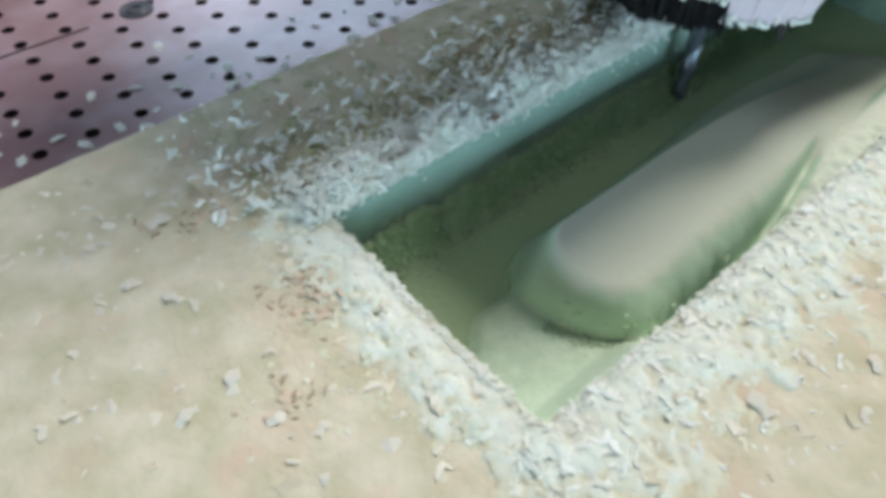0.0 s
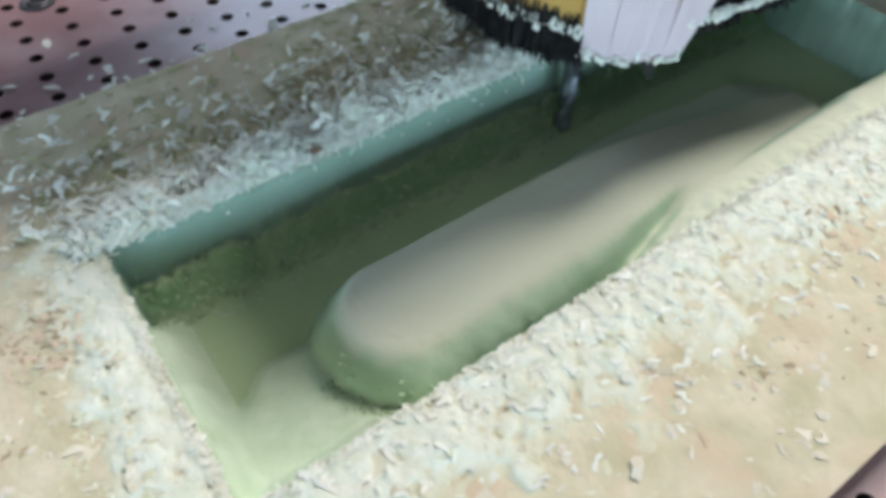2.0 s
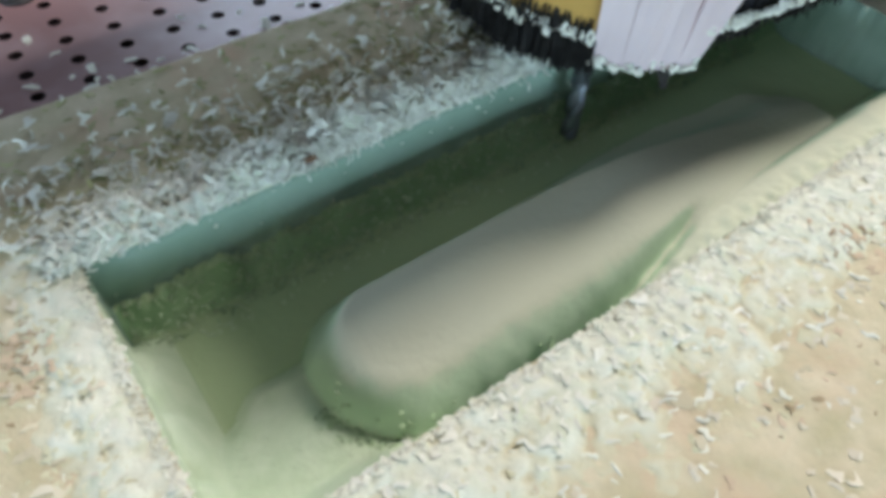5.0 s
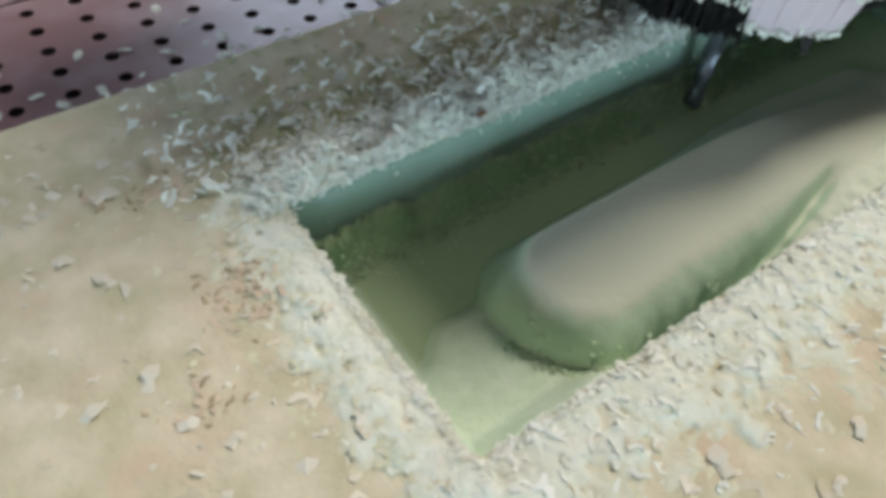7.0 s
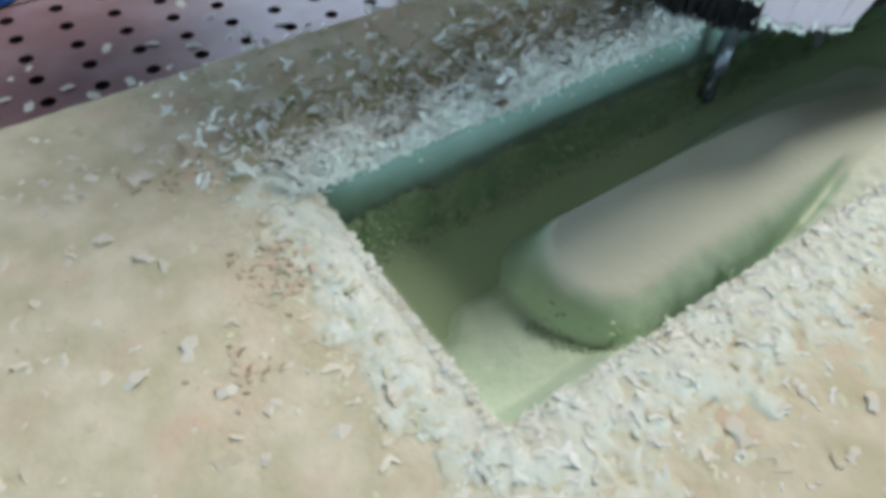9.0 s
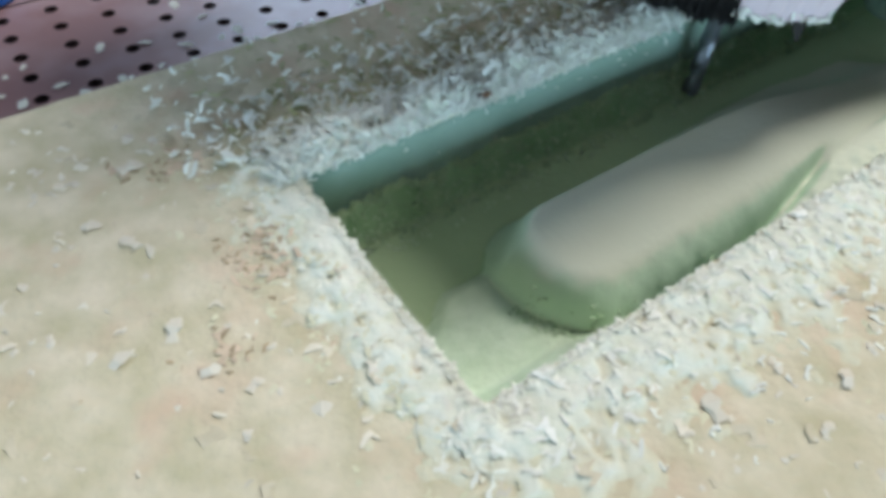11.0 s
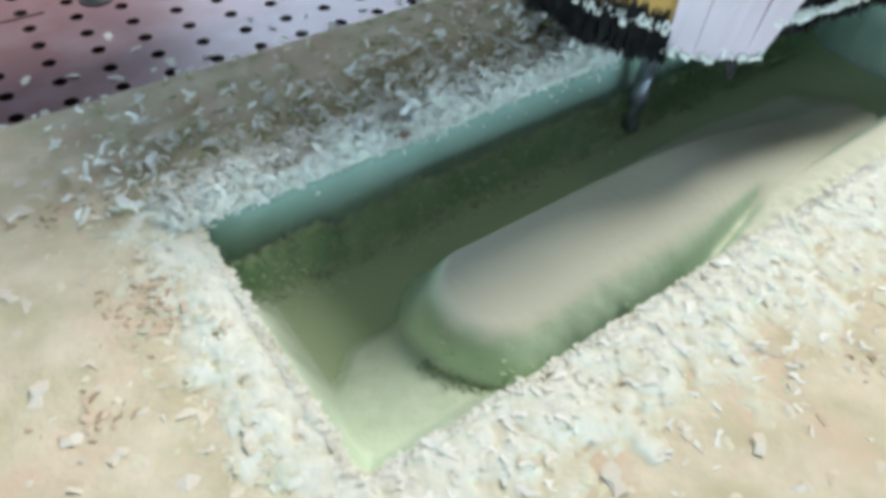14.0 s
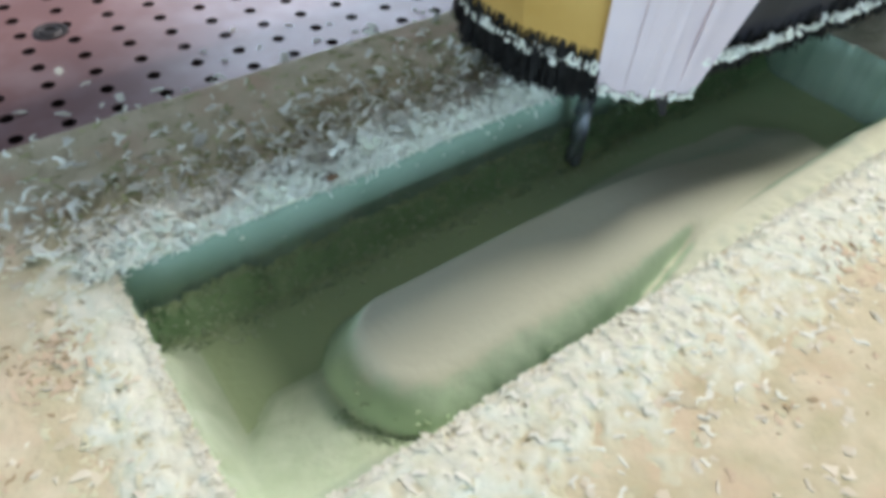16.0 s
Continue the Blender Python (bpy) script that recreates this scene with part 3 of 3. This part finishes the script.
side = [(-0.024, 0.075), (-0.037, 0.048), (-0.035, 0.014), (-0.020, -0.019)]
corner = [(-0.020, -0.019), (-0.009, -0.034), (0.014, -0.045)]
front = [(0.014, -0.045), (0.06, -0.050), (0.26, -0.062)]
low = side + corner[1:] + front[1:] + [(0.26, 0.16), (0.02, 0.16)]
high = grown(low, 0.012)
part("hood", loft(grown(low, -0.004), grown(high, -0.004), ZB + 0.022, ZH), M_BLACK, head, "black dust hood body")
part("hood_side", loft(side + grown(side, -0.003)[::-1], grown(side, 0.012) + grown(side, 0.009)[::-1], ZB + 0.016, ZH), M_YEL, head, "yellow side panel of the hood")
corner_panel = part("hood_corner", loft(corner + grown(corner, -0.004)[::-1], [(-0.034, -0.028), (-0.014, -0.048), (0.032, -0.062)] + [(0.030, -0.058), (-0.013, -0.044), (-0.031, -0.025)], ZB + 0.006, ZH), M_PINK, head, "whitish corner panel of the hood")
for a, b in zip(corner[:-1], corner[1:]):
    for k in (0.3, 0.75):
        p = Vector(a).lerp(Vector(b), k)
        o = (p - Vector((0.05, 0.03))).normalized()
        q0, q1 = p + o * 0.0004, p + o * 0.0138
        w = Vector((-o.y, o.x)) * 0.0016
        part("rib", loft([q0 - w, q0 + w, q0 + w - o * 0.003, q0 - w - o * 0.003], [q1 - w, q1 + w, q1 + w - o * 0.003, q1 - w - o * 0.003], ZB + 0.008, ZH - 0.002), M_PINK, corner_panel)


def bristles(name, line, n, z0, z1, seed):
    """Stiff hairs hanging from a line, in tufts of uneven length."""
    r = np.random.RandomState(seed)
    v, f = [], []
    L = [0]
    for a, b in zip(line[:-1], line[1:]):
        L.append(L[-1] + math.dist(a, b))
    for k in range(n):
        u = r.rand() * L[-1]
        m = max(i for i in range(len(line) - 1) if L[i] <= u)
        p = Vector(line[m]).lerp(Vector(line[m + 1]), (u - L[m]) / (L[m + 1] - L[m]))
        p = p + Vector((r.randn() * 0.0012, r.randn() * 0.0012))
        zl = z0 + 0.006 * vnoise(u, 0.0, 0.008) + 0.003 * r.rand()
        lean = Vector((r.randn() * 0.002, r.randn() * 0.002))
        w = 0.0005
        i0 = len(v)
        for z, c, ww in ((z1, p, w), (zl, p + lean, w * 0.5)):
            v += [(c.x - ww, c.y - ww, z), (c.x + ww, c.y - ww, z), (c.x, c.y + ww, z)]
        f += [(i0, i0 + 1, i0 + 4, i0 + 3), (i0 + 1, i0 + 2, i0 + 5, i0 + 4), (i0 + 2, i0, i0 + 3, i0 + 5)]
    return mesh_ob(name, v, f, M_BRIS, head, "black brush bristles")


part("tuft", loft([(0.006, -0.0385), (0.0085, -0.0395), (0.0085, -0.037)], [(-0.002, -0.036), (0.006, -0.040), (0.004, -0.030)], ZB - 0.006, ZB + 0.010), M_BRIS, head, "stiff dark tuft of bristles at the corner")
# unseen blocks above the hood, added and sized only for their cast shadow
part("shade_block", box(-0.038, -0.045, ZH, 0.40, 0.24, 0.256, 0.008), M_BLACK, head, "unseen block above the hood, added to shade the pocket")
part("upper_shade_block", box(0.02, 0.050, 0.256, 0.40, 0.24, 0.46, 0.008), M_BLACK, head, "unseen upper block, added to shade the far board")


def crumbs(name, line, n, z, seed):
    """Pale dust that clings to the lower rim of the hood."""
    r = np.random.RandomState(seed)
    k = r.randint(0, len(line) - 1, n)
    u = r.rand(n, 1)
    A = np.array(line)
    p = A[k] * (1 - u) + A[k + 1] * u
    o = (p - (0.05, 0.03)) / np.linalg.norm(p - (0.05, 0.03), axis=1, keepdims=True)
    p = p + o * 0.0012
    pos = np.c_[p, z + 0.004 * r.rand(n) ** 2]
    L = 0.0015 + 0.003 * r.rand(n) ** 2
    ob = flakes(name, pos, L, L * 0.7, L * 0.4, r.rand(n) * 6, r.randn(n), r.randn(n), 0.4 * r.rand(n), M_CHIP, "pale dust clinging to the rim")
    ob.parent = head
    del ob["category"]
    return ob


crumbs("rim_dust", side, 130, ZB + 0.0155, 4)
crumbs("rim_dust", corner, 40, ZB + 0.006, 5)
crumbs("rim_dust", front, 260, ZB + 0.022, 6)
bristles("bristle_skirt", grown(side, -0.001), 1500, ZB - 0.004, ZB + 0.026, 1)
bristles("bristle_skirt", [(0.016, -0.041), (0.26, -0.058)], 1500, ZB + 0.008, ZB + 0.03, 2)

# ---- small things ----
def socket_bolt(x, y):
    b = tagged(new("socket_bolt"), "dark steel socket bolt sunk in the bed", "bolt")
    b.location = (x, y, 0)
    bm = bmesh.new()
    ring = []
    for r, z in ((0.0115, 0.0), (0.0110, 0.0012), (0.0085, 0.0012), (0.0075, 0.0004), (0.0062, 0.0016), (0.0036, 0.0016), (0.0034, 0.0004)):
        ring.append([bm.verts.new((r * math.cos(k * math.pi / 12), r * math.sin(k * math.pi / 12), z)) for k in range(24)])
    for a, c in zip(ring[:-1], ring[1:]):
        for k in range(24):
            bm.faces.new((a[k], a[(k + 1) % 24], c[(k + 1) % 24], c[k]))
    bm.faces.new(ring[-1])
    part("bolt_head", bm, M_BOLT, b)
    return b


socket_bolt(0.058, 0.3085)
knob = tagged(new("clamp_knob"), "blue plastic clamp knob standing on the bed", "knob")
knob.location = (-0.046, 0.324, 0)
bm = cyl(0.018, 0.016, 0.0, 0.018)
bmesh.ops.bevel(bm, geom=[e for e in bm.edges if e.calc_length() > 0.003 and abs(e.verts[0].co.z - e.verts[1].co.z) < 1e-5], offset=0.002, segments=2, affect="EDGES")
part("grip", bm, M_BLUE, knob)
part("stud", cyl(0.004, 0.004, 0.018, 0.026), M_STEEL, knob)

bark = tagged(mesh_ob("bark_bit", [(-.0035, -.002, 0), (.0035, -.0018, 0), (.004, .002, 0), (-.003, .0022, 0), (-.002, -.001, .003), (.0018, -.0012, .0036), (.0024, .0012, .0028), (-.0016, .0014, .0034)], [(3, 2, 1, 0), (0, 1, 5, 4), (1, 2, 6, 5), (2, 3, 7, 6), (3, 0, 4, 7), (4, 5, 6, 7)], M_BARK), "small rusty brown bark bit on the chip ridge", "bark")
bark.location = (0.1145, PYF + 0.0015, ZT + 0.0035)

# single chips that can be told apart, on the bed and on the board
def chip_mesh(seed, material):
    r = random.Random(seed)
    bm = bmesh.new()
    L, W, T = 1.0, r.uniform(0.3, 0.8), r.uniform(0.03, 0.07)
    rows = []
    for k in range(4):
        s_ = k / 3 - 0.5
        w = W * (1 - 0.5 * abs(s_)) * r.uniform(0.45, 1.2)
        zc = (0.25 - s_ * s_) * r.uniform(0.1, 0.6)
        rows.append([bm.verts.new((s_ * L + r.uniform(-0.13, 0.13), a * w + r.uniform(-0.12, 0.12), zc + b * T + T * 0.5)) for a, b in ((-0.5, -0.5), (0.5, -0.5), (0.45, 0.5), (-0.45, 0.5))])
    for a, c in zip(rows[:-1], rows[1:]):
        for k in range(4):
            bm.faces.new((a[k], a[(k + 1) % 4], c[(k + 1) % 4], c[k]))
    bm.faces.new(rows[0][::-1])
    bm.faces.new(rows[-1])
    bmesh.ops.recalc_face_normals(bm, faces=bm.faces[:])
    me = bpy.data.meshes.new("wood_chip")
    bm.to_mesh(me)
    bm.free()
    me.materials.append(material)
    return me


CHIPS = [chip_mesh(k, M_CHIP) for k in range(8)]
SHAVINGS = [chip_mesh(k, M_SHAV) for k in range(20, 28)]
rc = random.Random(3)


def lone_chip(x, y, z, size, yaw, label, group):
    c = new("wood_chip", (CHIPS if z < 0.01 else SHAVINGS)[rc.randrange(8)])
    c.matrix_world = pose(x, y, z, rc.uniform(-12, 12), rc.uniform(-10, 10), yaw) @ Matrix.Diagonal((size, size, size, 1))
    return tagged(c, label, "wood chip", group)


for x, y, size, yaw in ((-0.044, -0.023, 0.008, 60), (-0.062, -0.025, 0.007, 20), (-0.043, 0.021, 0.008, 120), (0.082, -0.140, 0.009, 75), (0.127, -0.157, 0.007, 40), (-0.030, 0.060, 0.009, 10), (-0.052, 0.036, 0.007, 150)):
    lone_chip(x, y, ZT + 0.0002, size, yaw, "large white wood chip lying on the cream board", "chips on the board")
for k in range(85):
    x = rc.uniform(-0.16, 0.42)
    y = YF + 0.064 + abs(rc.gauss(0, 0.035))
    lone_chip(x, y, 0.0003, rc.uniform(0.004, 0.0085), rc.uniform(0, 360), "pale wood chip lying on the brown bed", "chips on the bed")
for k in range(50):
    x, y = rc.uniform(-0.13, 0.015), rc.uniform(-0.15, 0.11)
    lone_chip(x, y, ZT - 0.0002, rc.uniform(0.003, 0.0065), rc.uniform(0, 360), "pale wood chip lying on the cream board", "chips on the board")
for k in range(40):
    x, y = rc.uniform(0.03, 0.36), rc.uniform(-0.19, -0.135)
    lone_chip(x, y, ZT - 0.0002, rc.uniform(0.003, 0.006), rc.uniform(0, 360), "pale wood chip lying on the cream board", "chips on the board")
